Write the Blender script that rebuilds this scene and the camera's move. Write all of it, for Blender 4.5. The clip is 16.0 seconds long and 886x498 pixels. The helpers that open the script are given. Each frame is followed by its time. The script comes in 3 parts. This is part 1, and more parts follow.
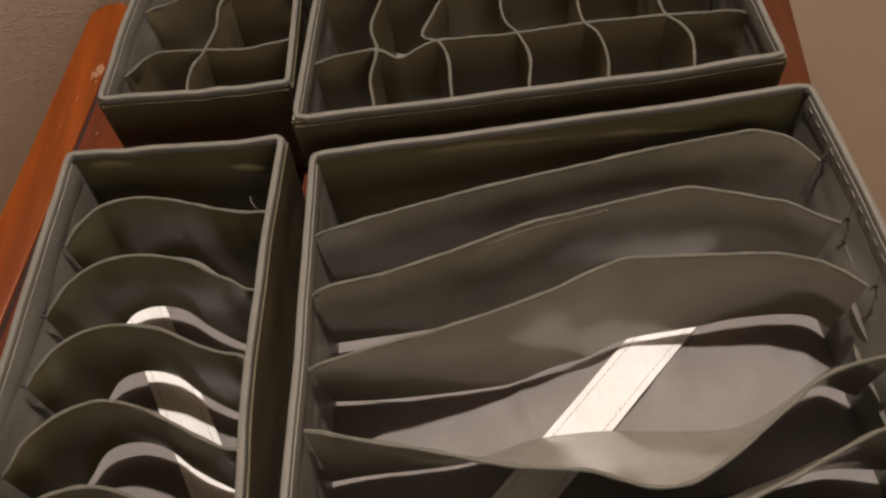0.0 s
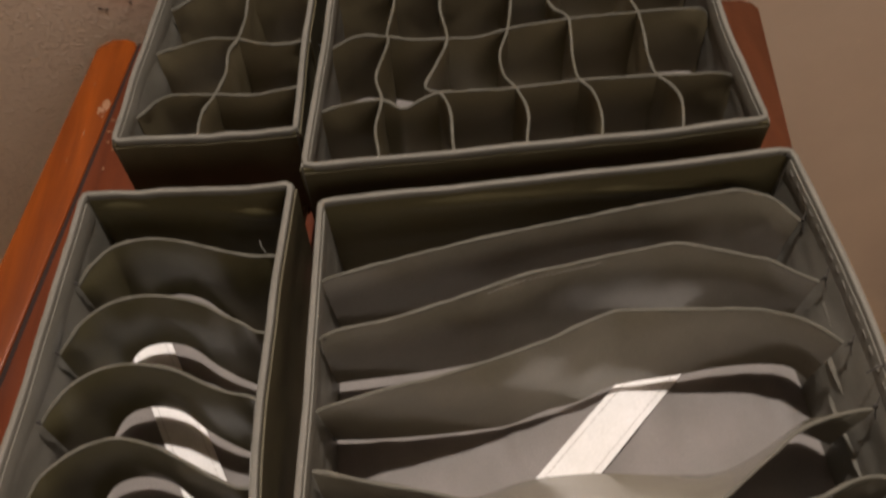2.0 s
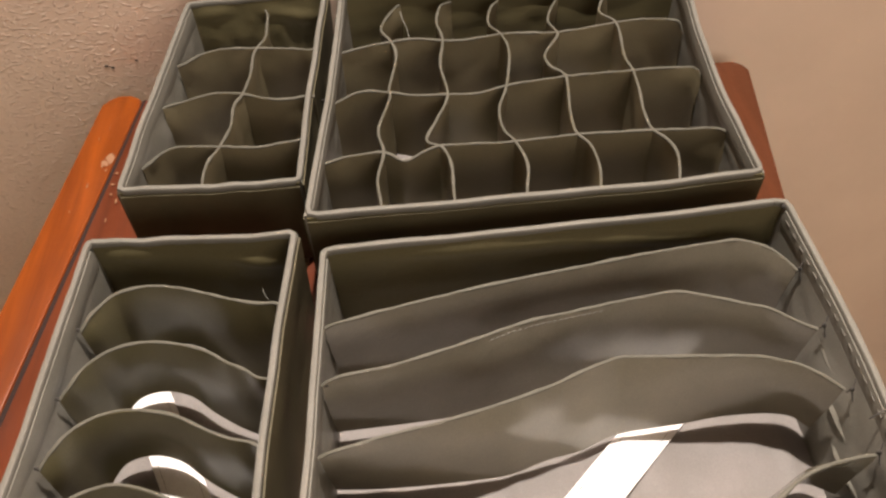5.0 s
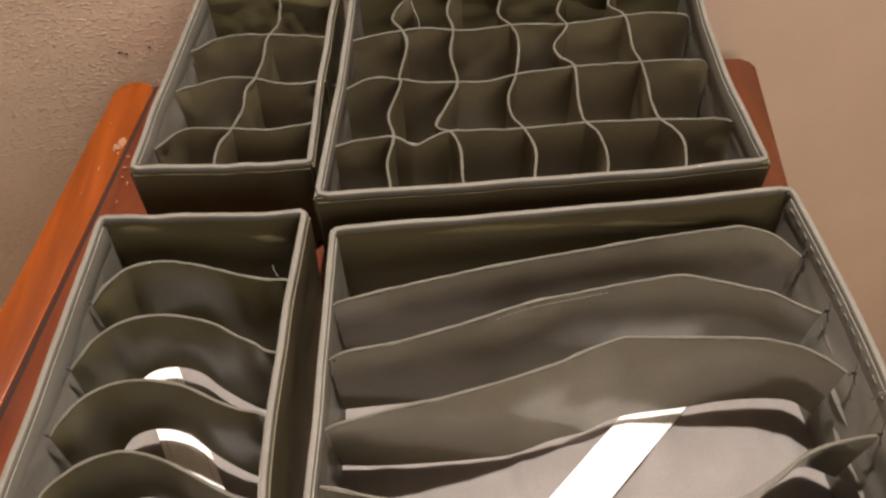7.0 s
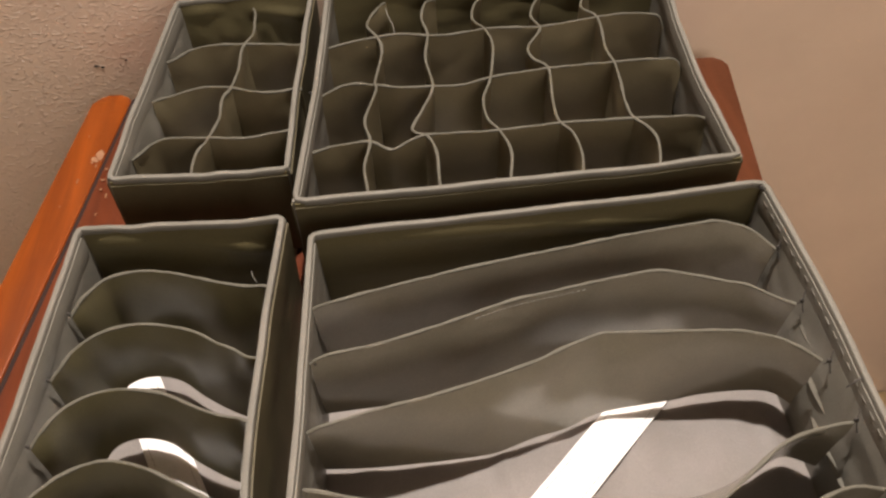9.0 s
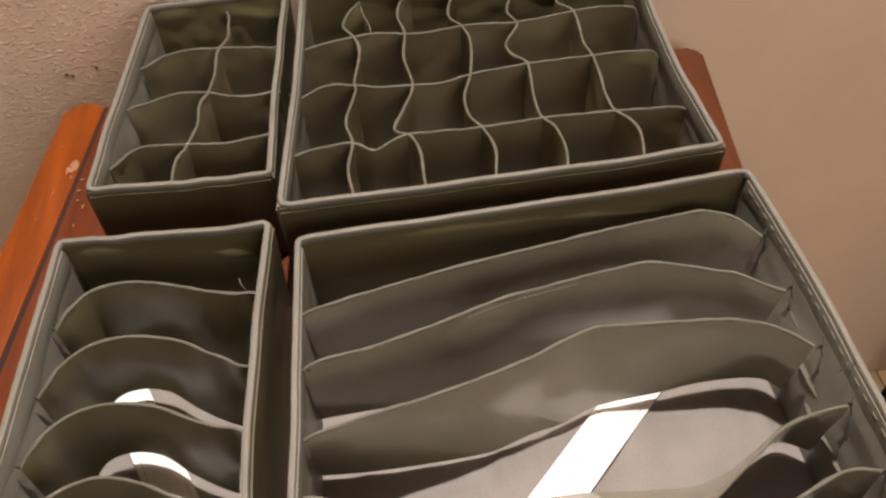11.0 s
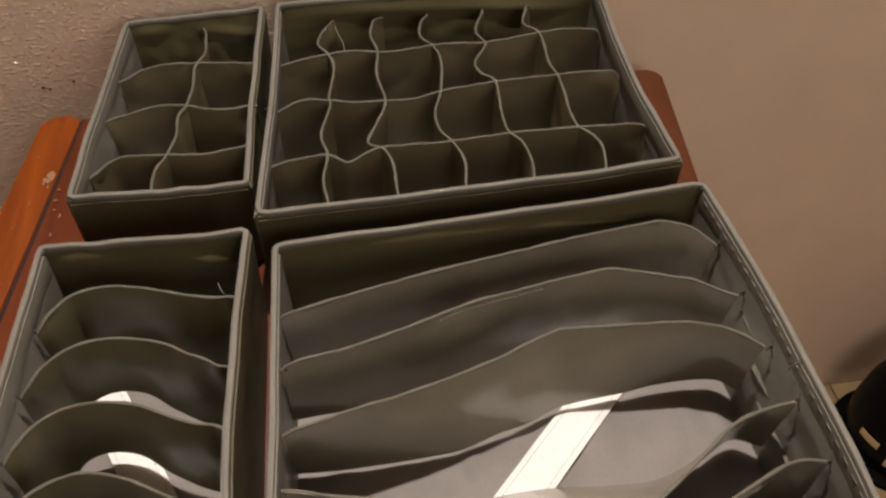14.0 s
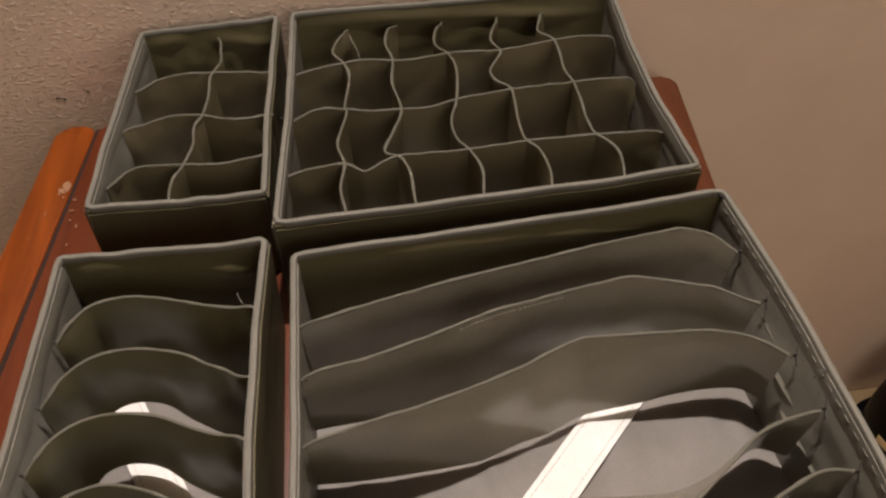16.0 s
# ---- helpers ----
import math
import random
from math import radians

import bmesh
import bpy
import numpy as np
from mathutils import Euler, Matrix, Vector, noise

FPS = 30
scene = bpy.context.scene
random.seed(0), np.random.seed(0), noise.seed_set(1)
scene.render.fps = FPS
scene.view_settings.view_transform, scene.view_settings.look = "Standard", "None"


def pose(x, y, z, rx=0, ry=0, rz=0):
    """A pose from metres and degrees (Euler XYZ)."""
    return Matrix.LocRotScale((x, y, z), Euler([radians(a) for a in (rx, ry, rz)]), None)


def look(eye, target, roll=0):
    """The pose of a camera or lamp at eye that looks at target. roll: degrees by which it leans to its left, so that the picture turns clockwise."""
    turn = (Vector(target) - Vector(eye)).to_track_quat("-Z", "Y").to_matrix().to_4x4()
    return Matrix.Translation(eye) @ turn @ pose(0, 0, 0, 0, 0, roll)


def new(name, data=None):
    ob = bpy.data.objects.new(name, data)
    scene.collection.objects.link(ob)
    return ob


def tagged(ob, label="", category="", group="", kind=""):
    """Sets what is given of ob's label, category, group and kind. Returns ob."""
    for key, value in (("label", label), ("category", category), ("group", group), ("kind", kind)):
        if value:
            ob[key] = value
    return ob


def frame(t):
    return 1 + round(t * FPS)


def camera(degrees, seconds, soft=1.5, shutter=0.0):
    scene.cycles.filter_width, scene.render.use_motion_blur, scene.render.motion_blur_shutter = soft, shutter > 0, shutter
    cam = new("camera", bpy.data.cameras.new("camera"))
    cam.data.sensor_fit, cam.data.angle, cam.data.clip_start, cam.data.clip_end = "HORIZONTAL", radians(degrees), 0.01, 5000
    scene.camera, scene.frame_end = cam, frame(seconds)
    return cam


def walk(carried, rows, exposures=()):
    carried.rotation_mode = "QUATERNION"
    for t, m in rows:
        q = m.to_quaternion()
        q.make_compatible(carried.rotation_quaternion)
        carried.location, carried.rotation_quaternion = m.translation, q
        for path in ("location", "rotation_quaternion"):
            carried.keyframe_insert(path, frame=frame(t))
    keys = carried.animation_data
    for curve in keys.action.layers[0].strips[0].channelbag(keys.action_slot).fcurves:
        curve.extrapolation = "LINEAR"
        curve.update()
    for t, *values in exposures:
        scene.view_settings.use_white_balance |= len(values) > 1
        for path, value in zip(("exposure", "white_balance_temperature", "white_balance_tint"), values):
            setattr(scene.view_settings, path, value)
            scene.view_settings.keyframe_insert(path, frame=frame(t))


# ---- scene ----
cam = camera(55.0, 16.0, 2.4, 0.5)
PATH = [
    (0, (0.11, -0.411, 1.26), (0.048, 0.751, -0.366), -7.5),
    (0.5, (0.112, -0.414, 1.262), (0.056, 0.754, -0.36), -7.3),
    (1, (0.107, -0.416, 1.258), (0.093, 0.738, -0.375), -5.4),
    (1.5, (0.103, -0.414, 1.259), (0.102, 0.746, -0.37), -4.7),
    (2, (0.094, -0.41, 1.294), (0.096, 0.783, -0.311), -3.6),
    (2.5, (0.099, -0.407, 1.302), (0.119, 0.901, -0.21), -2.7),
    (3, (0.091, -0.416, 1.297), (0.131, 0.907, -0.202), -1.9),
    (3.5, (0.087, -0.421, 1.293), (0.123, 0.903, -0.205), -1.8),
    (4, (0.087, -0.422, 1.292), (0.122, 0.905, -0.204), -2.0),
    (4.5, (0.088, -0.426, 1.29), (0.117, 0.905, -0.203), -2.2),
    (5, (0.086, -0.423, 1.29), (0.118, 0.892, -0.217), -2.4),
    (7.5, (0.081, -0.444, 1.282), (0.109, 0.891, -0.207), -1.4),
    (8, (0.084, -0.444, 1.287), (0.118, 0.896, -0.197), -1.5),
    (8.5, (0.089, -0.449, 1.283), (0.136, 0.897, -0.196), -1.9),
    (11, (0.076, -0.444, 1.28), (0.198, 0.891, -0.205), -2.2),
    (11.5, (0.082, -0.463, 1.294), (0.268, 0.869, -0.186), -1.0),
    (12, (0.082, -0.474, 1.295), (0.287, 0.864, -0.177), -0.8),
    (12.5, (0.081, -0.475, 1.295), (0.287, 0.869, -0.171), -0.9),
    (13, (0.079, -0.473, 1.293), (0.285, 0.875, -0.17), -1.3),
    (13.5, (0.086, -0.477, 1.292), (0.292, 0.876, -0.167), -1.3),
    (14, (0.068, -0.469, 1.292), (0.277, 0.893, -0.158), 0.6),
    (14.5, (0.061, -0.463, 1.294), (0.276, 0.9, -0.154), 0.8),
    (15, (0.057, -0.476, 1.296), (0.266, 0.897, -0.143), 0.1),
    (15.5, (0.049, -0.47, 1.291), (0.254, 0.907, -0.144), 0.3),
    (16, (0.059, -0.465, 1.29), (0.256, 0.912, -0.147), -0.1),
]
EXPOSURES = [(0, -1.33), (0.5, -1.45), (1.0, -1.43), (2.0, -1.46), (2.5, -0.87), (3.0, -0.43), (3.5, -0.32), (5.0, -0.37), (7.5, -0.56), (8.5, -0.57), (11.0, -0.61), (11.5, -0.91), (12.5, -1.13), (16.0, -1.15)]
walk(cam, [(t, look(eye, target, roll)) for t, eye, target, roll in PATH], EXPOSURES)

# ---- light ----
world = bpy.data.worlds.new("world")
world.use_nodes = True
world.node_tree.nodes["Background"].inputs[0].default_value = (1.0, 0.8, 0.6, 1)
world.node_tree.nodes["Background"].inputs[1].default_value = 0.004
scene.world = world

bulb = bpy.data.lights.new("shaded_lamp", "SPOT")
bulb.energy, bulb.color, bulb.shadow_soft_size = 390, (1.0, 0.885, 0.80), 0.02
bulb.spot_size, bulb.spot_blend = radians(160), 0.35
new("shaded_lamp", bulb).location = (0.18, 0.175, 2.62)
# unseen fill light, added behind the camera to brighten wall and cloth fronts
fill_data = bpy.data.lights.new("front_fill", "POINT")
fill_data.energy, fill_data.color, fill_data.shadow_soft_size = 84, (1.0, 0.87, 0.76), 0.5
new("front_fill", fill_data).location = (0.62, -1.75, 1.62)


# ---- materials ----
def mat(name, base, rough=0.6, spec=0.4, metal=0.0):
    m = bpy.data.materials.new(name)
    m.use_nodes = True
    b = m.node_tree.nodes["Principled BSDF"]
    b.inputs["Base Color"].default_value = (*base, 1)
    b.inputs["Roughness"].default_value = rough
    b.inputs["Specular IOR Level"].default_value = spec
    b.inputs["Metallic"].default_value = metal
    return m, m.node_tree, b


def coords(nt, scale=(1, 1, 1)):
    g = nt.nodes.new("ShaderNodeTexCoord")
    mp = nt.nodes.new("ShaderNodeMapping")
    mp.inputs["Scale"].default_value = scale
    nt.links.new(g.outputs["Object"], mp.inputs["Vector"])
    return mp.outputs["Vector"]


def noise_node(nt, vec, scale, detail=4.0, rough=0.55, distort=0.0):
    n = nt.nodes.new("ShaderNodeTexNoise")
    n.inputs["Scale"].default_value, n.inputs["Detail"].default_value = scale, detail
    n.inputs["Roughness"].default_value, n.inputs["Distortion"].default_value = rough, distort
    nt.links.new(vec, n.inputs["Vector"])
    return n.outputs["Fac"]


def ramp(nt, fac, stops):
    r = nt.nodes.new("ShaderNodeValToRGB")
    els = r.color_ramp.elements
    while len(els) < len(stops):
        els.new(0.5)
    for e, (p, c) in zip(els, stops):
        e.position, e.color = p, (*c, 1)
    nt.links.new(fac, r.inputs["Fac"])
    return r.outputs["Color"]


def mix(nt, fac, a, b, mode="MIX"):
    n = nt.nodes.new("ShaderNodeMix")
    n.data_type, n.blend_type = "RGBA", mode
    if isinstance(fac, float):
        n.inputs["Factor"].default_value = fac
    else:
        nt.links.new(fac, n.inputs["Factor"])
    nt.links.new(a, n.inputs["A"])
    nt.links.new(b, n.inputs["B"])
    return n.outputs["Result"]


def bump(nt, b, heights):
    last = None
    for h, strength, dist in heights:
        n = nt.nodes.new("ShaderNodeBump")
        n.inputs["Strength"].default_value, n.inputs["Distance"].default_value = strength, dist
        nt.links.new(h, n.inputs["Height"])
        if last:
            nt.links.new(last, n.inputs["Normal"])
        last = n.outputs["Normal"]
    nt.links.new(last, b.inputs["Normal"])


def fabric(name, base, rough, spec=0.35, through_light=0.0, pull=(1, 1, 1), ior=1.5, relief=1.0):
    """Pressed non-woven cloth: fine fibres, a dimpled weld pattern, soft stains."""
    m, nt, b = mat(name, base, rough, spec)
    b.inputs["IOR"].default_value = ior
    v = coords(nt)
    fine, wide = noise_node(nt, v, 1400, 3), noise_node(nt, coords(nt, pull), 28, 4)
    lo, hi = tuple(c * 0.84 for c in base), tuple(min(1, c * 1.14) for c in base)
    grain = ramp(nt, fine, [(0.3, lo), (0.7, hi)])
    cloud = ramp(nt, wide, [(0.3, (0.88, 0.88, 0.86)), (0.7, (1.05, 1.04, 1.04))])
    nt.links.new(mix(nt, 1.0, grain, cloud, "MULTIPLY"), b.inputs["Base Color"])
    vor = nt.nodes.new("ShaderNodeTexVoronoi")
    vor.inputs["Scale"].default_value = 620
    nt.links.new(v, vor.inputs["Vector"])
    bump(nt, b, [(wide, 0.12 * relief, 0.004), (vor.outputs["Distance"], 0.10 * relief, 0.0004), (fine, 0.15 * relief, 0.0003)])
    if through_light:
        tr, blend = nt.nodes.new("ShaderNodeBsdfTranslucent"), nt.nodes.new("ShaderNodeMixShader")
        tr.inputs["Color"].default_value = (0.74, 0.73, 0.62, 1)
        blend.inputs["Fac"].default_value = through_light
        nt.links.new(b.outputs["BSDF"], blend.inputs[1])
        nt.links.new(tr.outputs["BSDF"], blend.inputs[2])
        nt.links.new(blend.outputs["Shader"], nt.nodes["Material Output"].inputs["Surface"])
    return m


# the box cloth with the shade of front and back panels in its colour
CLOTH_SHADED = fabric("grey_cloth_shaded", (0.102, 0.088, 0.046), 0.45, 0.12, pull=(0.2, 1, 1.6))
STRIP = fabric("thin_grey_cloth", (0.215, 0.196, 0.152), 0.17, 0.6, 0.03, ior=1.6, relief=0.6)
# divider cloth again, darkened for the dimmer light in the narrow box
STRIP_SHADED = fabric("crosswise_cloth_shaded", (0.118, 0.105, 0.057), 0.28, 0.18, 0.02, relief=0.6)
CELL = fabric("cell_cloth", (0.170, 0.144, 0.088), 0.34, 0.2, 0.06, relief=0.6)
BOTTOM = fabric("bottom_cloth", (0.190, 0.174, 0.164), 0.62, 0.35, relief=0.4)
# the same box cloth, paler for the lit left and right sides
CLOTH_LIT = fabric("grey_cloth_lit", (0.175, 0.167, 0.142), 0.45, 0.45)
# box cloth darkened to carry the shade on the outsides and in the gap
OUTER_SHADE = fabric("shaded_outer_cloth", (0.082, 0.070, 0.038), 0.55, 0.3)
BIND = fabric("pale_binding", (0.145, 0.138, 0.118), 0.6, 0.3)
EDGE = fabric("edge_cloth", (0.100, 0.094, 0.074), 0.6, 0.3)
TAPE = fabric("white_tape", (0.80, 0.79, 0.785), 0.6, 0.4, relief=0.6)


def wood(name, dark, light, rough=0.32):
    """Varnished orange-brown timber with long grain, dull wear and paler knocks."""
    m, nt, b = mat(name, light, rough, 0.32)
    v = coords(nt, (1, 0.07, 1))
    o = coords(nt)
    grain = noise_node(nt, v, 120, 6, 0.6, 0.6)
    wide = noise_node(nt, v, 22, 3)
    worn = noise_node(nt, o, 16, 5, 0.65)
    c = mix(nt, 0.5, ramp(nt, grain, [(0.3, dark), (0.72, light)]), ramp(nt, wide, [(0.3, dark), (0.7, light)]))
    scuff = ramp(nt, worn, [(0.70, (1, 1, 1)), (0.78, (1.5, 1.4, 1.25))])
    nt.links.new(mix(nt, 1.0, c, scuff, "MULTIPLY"), b.inputs["Base Color"])
    rr = nt.nodes.new("ShaderNodeMapRange")
    rr.inputs["To Min"].default_value, rr.inputs["To Max"].default_value = rough - 0.1, rough + 0.25
    nt.links.new(worn, rr.inputs["Value"])
    nt.links.new(rr.outputs["Result"], b.inputs["Roughness"])
    bump(nt, b, [(worn, 0.25, 0.003), (grain, 0.12, 0.0006)])
    return m


WOOD = wood("orange_wood", (0.075, 0.013, 0.001), (0.245, 0.052, 0.003), 0.26)
WOOD_RED = wood("red_wood", (0.060, 0.011, 0.002), (0.135, 0.026, 0.004))
# red timber with the shade beside the boxes put into its colour
WOOD_SHADED = wood("shaded_red_wood", (0.050, 0.013, 0.004), (0.098, 0.027, 0.009))
JOINT_DARK = mat("joint_dark", (0.014, 0.005, 0.003), 0.8)[0]
CHIP = mat("bare_wood", (0.25, 0.125, 0.065), 0.75)[0]

m, nt, b = mat("wall_paint", (0.66, 0.52, 0.41), 0.13, 0.6)
v = coords(nt)
blob, fine, stain = noise_node(nt, v, 95, 3, 0.6), noise_node(nt, v, 240, 3), noise_node(nt, v, 4.5, 5, 0.6)
vs = coords(nt, (0.7, 1, 1.5))
drops = ramp(nt, noise_node(nt, vs, 230, 2.5, 0.5, 0.4), [(0.52, (0, 0, 0)), (0.68, (1, 1, 1))])
c = ramp(nt, stain, [(0.3, (0.68, 0.53, 0.42)), (0.7, (0.765, 0.605, 0.48))])
nt.links.new(c, b.inputs["Base Color"])
sep, span, damp = nt.nodes.new("ShaderNodeSeparateXYZ"), nt.nodes.new("ShaderNodeMapRange"), nt.nodes.new("ShaderNodeMath")
nt.links.new(v, sep.inputs["Vector"])
span.inputs["From Min"].default_value, span.inputs["From Max"].default_value = 0.25, -0.1
nt.links.new(sep.outputs["X"], span.inputs["Value"])
damp.operation = "MULTIPLY"
nt.links.new(drops, damp.inputs[0])
nt.links.new(span.outputs["Result"], damp.inputs[1])
bump(nt, b, [(blob, 0.05, 0.004), (damp.outputs["Value"], 0.9, 0.0015), (fine, 0.05, 0.001)])
WALL = m

m, nt, b = mat("floor_vinyl", (0.25, 0.17, 0.09), 0.45)
v = coords(nt)
nt.links.new(ramp(nt, noise_node(nt, v, 9, 6, 0.65), [(0.3, (0.19, 0.13, 0.065)), (0.7, (0.31, 0.215, 0.115))]), b.inputs["Base Color"])
bump(nt, b, [(noise_node(nt, v, 160, 3), 0.15, 0.001)])
FLOOR = m
# unseen ceiling and far walls, coloured dark so little light bounces back
DIMMED_CEIL = mat("ceiling_dimmed", (0.36, 0.32, 0.27), 0.85)[0]
DIMMED_WALL = mat("far_wall_dimmed", (0.36, 0.28, 0.21), 0.7)[0]
BLACK, nt, b = mat("black_plastic", (0.003, 0.0028, 0.0026), 0.3, 0.06)
bump(nt, b, [(noise_node(nt, coords(nt), 300, 3), 0.1, 0.0005)])
LABEL = mat("tan_sticker", (0.50, 0.36, 0.18), 0.6)[0]
THREAD = mat("grey_thread", (0.20, 0.19, 0.165), 0.8)[0]
DARK_THREAD = mat("dark_thread", (0.05, 0.045, 0.04), 0.8)[0]


# ---- building helpers ----
def part(name, bm, material, parent=None, label="", smooth=True):
    me = bpy.data.meshes.new(name)
    bmesh.ops.recalc_face_normals(bm, faces=bm.faces)
    bm.to_mesh(me)
    bm.free()
    me.materials.append(material)
    if smooth:
        me.shade_smooth()
        me.set_sharp_from_angle(angle=radians(42))
    ob = new(name, me)
    ob.parent = parent
    if label:
        tagged(ob, label)
    return ob


def block(x0, x1, y0, y1, z0, z1, bevel=0.0):
    bm = bmesh.new()
    bmesh.ops.create_cube(bm, size=1)
    for q in bm.verts:
        q.co = Vector((x0 + (q.co.x + 0.5) * (x1 - x0), y0 + (q.co.y + 0.5) * (y1 - y0), z0 + (q.co.z + 0.5) * (z1 - z0)))
    if bevel:
        bmesh.ops.bevel(bm, geom=bm.edges[:], offset=bevel, segments=2, affect="EDGES", profile=0.6)
    return bm


def spline(pts, n):
    """A smooth line through points, n steps."""
    p = [Vector(q) for q in pts]
    p = [2 * p[0] - p[1]] + p + [2 * p[-1] - p[-2]]
    lens = [0.0]
    for a, b in zip(p[1:-2], p[2:-1]):
        lens.append(lens[-1] + (b - a).length)
    out = []
    for i in range(n + 1):
        s = lens[-1] * i / n
        k = max(j for j in range(len(lens) - 1) if lens[j] <= s + 1e-9)
        t = (s - lens[k]) / max(lens[k + 1] - lens[k], 1e-9)
        a, b, c, d = p[k:k + 4]
        out.append(0.5 * (2 * b + (c - a) * t + (2 * a - 5 * b + 4 * c - d) * t * t + (3 * b - a - 3 * c + d) * t ** 3))
    return out


def sheet(rows, thick):
    """A closed cloth shell round a grid of places (rows of equal length)."""
    nv, nu = len(rows), len(rows[0])
    bm = bmesh.new()
    both = []
    for sign in (0.5, -0.5):
        grid = []
        for j in range(nv):
            line = []
            for i in range(nu):
                du = rows[j][min(i + 1, nu - 1)] - rows[j][max(i - 1, 0)]
                dv = rows[min(j + 1, nv - 1)][i] - rows[max(j - 1, 0)][i]
                line.append(bm.verts.new(rows[j][i] + du.cross(dv).normalized() * thick * sign))
            grid.append(line)
        both.append(grid)
    f, g = both
    for j in range(nv - 1):
        for i in range(nu - 1):
            bm.faces.new((f[j][i], f[j][i + 1], f[j + 1][i + 1], f[j + 1][i]))
            bm.faces.new((g[j][i], g[j + 1][i], g[j + 1][i + 1], g[j][i + 1]))
    for i in range(nu - 1):
        for j in (0, nv - 1):
            bm.faces.new((f[j][i], g[j][i], g[j][i + 1], f[j][i + 1]))
    for j in range(nv - 1):
        for i in (0, nu - 1):
            bm.faces.new((f[j][i], f[j + 1][i], g[j + 1][i], g[j][i]))
    return bm


def sweep(path, w, h, closed=False, sides=8, square=0.6, bm=None, wobble=0.0):
    """A band of rounded section, w wide and h high, along a path."""
    bm = bm or bmesh.new()
    n, rings = len(path), []
    for i, p in enumerate(path):
        a = path[i - 1] if closed or i else path[i]
        b = path[(i + 1) % n] if closed or i < n - 1 else path[i]
        d = (b - a).normalized()
        side = d.cross(Vector((0, 0, 1)))
        side = side.normalized() if side.length > 1e-4 else Vector((1, 0, 0))
        up = side.cross(d)
        k = 1 + wobble * noise.noise(p * 90)
        ring = []
        for s in range(sides):
            t = 2 * math.pi * (s + 0.5) / sides
            c, e = math.cos(t), math.sin(t)
            c, e = math.copysign(abs(c) ** square, c), math.copysign(abs(e) ** square, e)
            ring.append(bm.verts.new(p + side * c * w / 2 * k + up * e * h / 2 * k))
        rings.append(ring)
    for i in range(n if closed else n - 1):
        r, q = rings[i], rings[(i + 1) % n]
        for s in range(sides):
            bm.faces.new((r[s], r[(s + 1) % sides], q[(s + 1) % sides], q[s]))
    if not closed:
        bm.faces.new(rings[0])
        bm.faces.new(rings[-1])
    return bm


def stitches(path, length, gap, r, lift):
    """A row of thread dashes along a path."""
    bm = bmesh.new()
    total, marks = 0.0, [0.0]
    for a, b in zip(path, path[1:]):
        total += (b - a).length
        marks.append(total)

    def at(s):
        k = max(j for j in range(len(path) - 1) if marks[j] <= s + 1e-9)
        return path[k].lerp(path[k + 1], min(1, (s - marks[k]) / max(marks[k + 1] - marks[k], 1e-9)))
    s = gap
    while s + length < total:
        sweep([at(s) + lift * 0.2, at(s + length * 0.5) + lift, at(s + length) + lift * 0.2], r * 2, r * 2, bm=bm, sides=4, square=1)
        s += length + gap
    return bm


# ---- the room ----
WALL_Y = 0.308
room = [("wall_north", -2.4, 3.2, WALL_Y, WALL_Y + 0.12, 0.0, 2.7), ("wall_south", -2.4, 3.2, -4.72, -4.6, 0.0, 2.7),
        ("wall_west", -2.52, -2.4, -4.72, WALL_Y + 0.12, 0.0, 2.7), ("wall_east", 3.2, 3.32, -4.72, WALL_Y + 0.12, 0.0, 2.7)]
for name, *box in room:
    far = name != "wall_north"
    tagged(part(name, block(*box), DIMMED_WALL if far else WALL, None, "unseen plain wall, coloured dark to cut bounced light" if far else "glossy beige painted wall with pebbled texture", smooth=False), category="wall", kind="structure")
tagged(part("floor", block(-2.52, 3.32, -4.72, 0.42, -0.1, 0.0), FLOOR, None, "brown vinyl floor with a worn dull surface", smooth=False), category="floor", kind="structure")
tagged(part("ceiling", block(-2.52, 3.32, -4.72, 0.42, 2.7, 2.8), DIMMED_CEIL, None, "unseen ceiling, coloured dark to cut bounced light", smooth=False), category="ceiling", kind="structure")

for i in range(5):
    for y0, y1 in ((0.219, WALL_Y - 0.001), (-0.081, 0.215), (-0.381, -0.085)):
        x0 = 0.30 + 0.3 * i
        tile = part("tile", block(x0 + 0.002, x0 + 0.298, y0, y1, 0.0005, 0.006, 0.0015), FLOOR, bpy.data.objects["floor"])
for x, z, r in ((-0.232, 0.767, 0.0016), (-0.226, 0.765, 0.0014), (-0.229, 0.7665, 0.0008), (0.60, 0.835, 0.0012), (0.61, 0.862, 0.0014), (-0.20, 0.772, 0.0012)):
    bm = bmesh.new()
    bmesh.ops.create_icosphere(bm, subdivisions=2, radius=r)
    for q in bm.verts:
        q.co = Vector((x + q.co.x * 1.4, WALL_Y + q.co.y * 0.35, z + q.co.z)) * 1.0
    part("scuff_mark", bm, DARK_THREAD, bpy.data.objects["wall_north"], "small dark scuff in the paint")

# ---- the wooden table ----
table = tagged(new("table"), "narrow orange varnished wooden plank table against the wall", "table")
table.location = (0.08, -0.05, 0)
TOP, SKEW = 0.75, 0.115


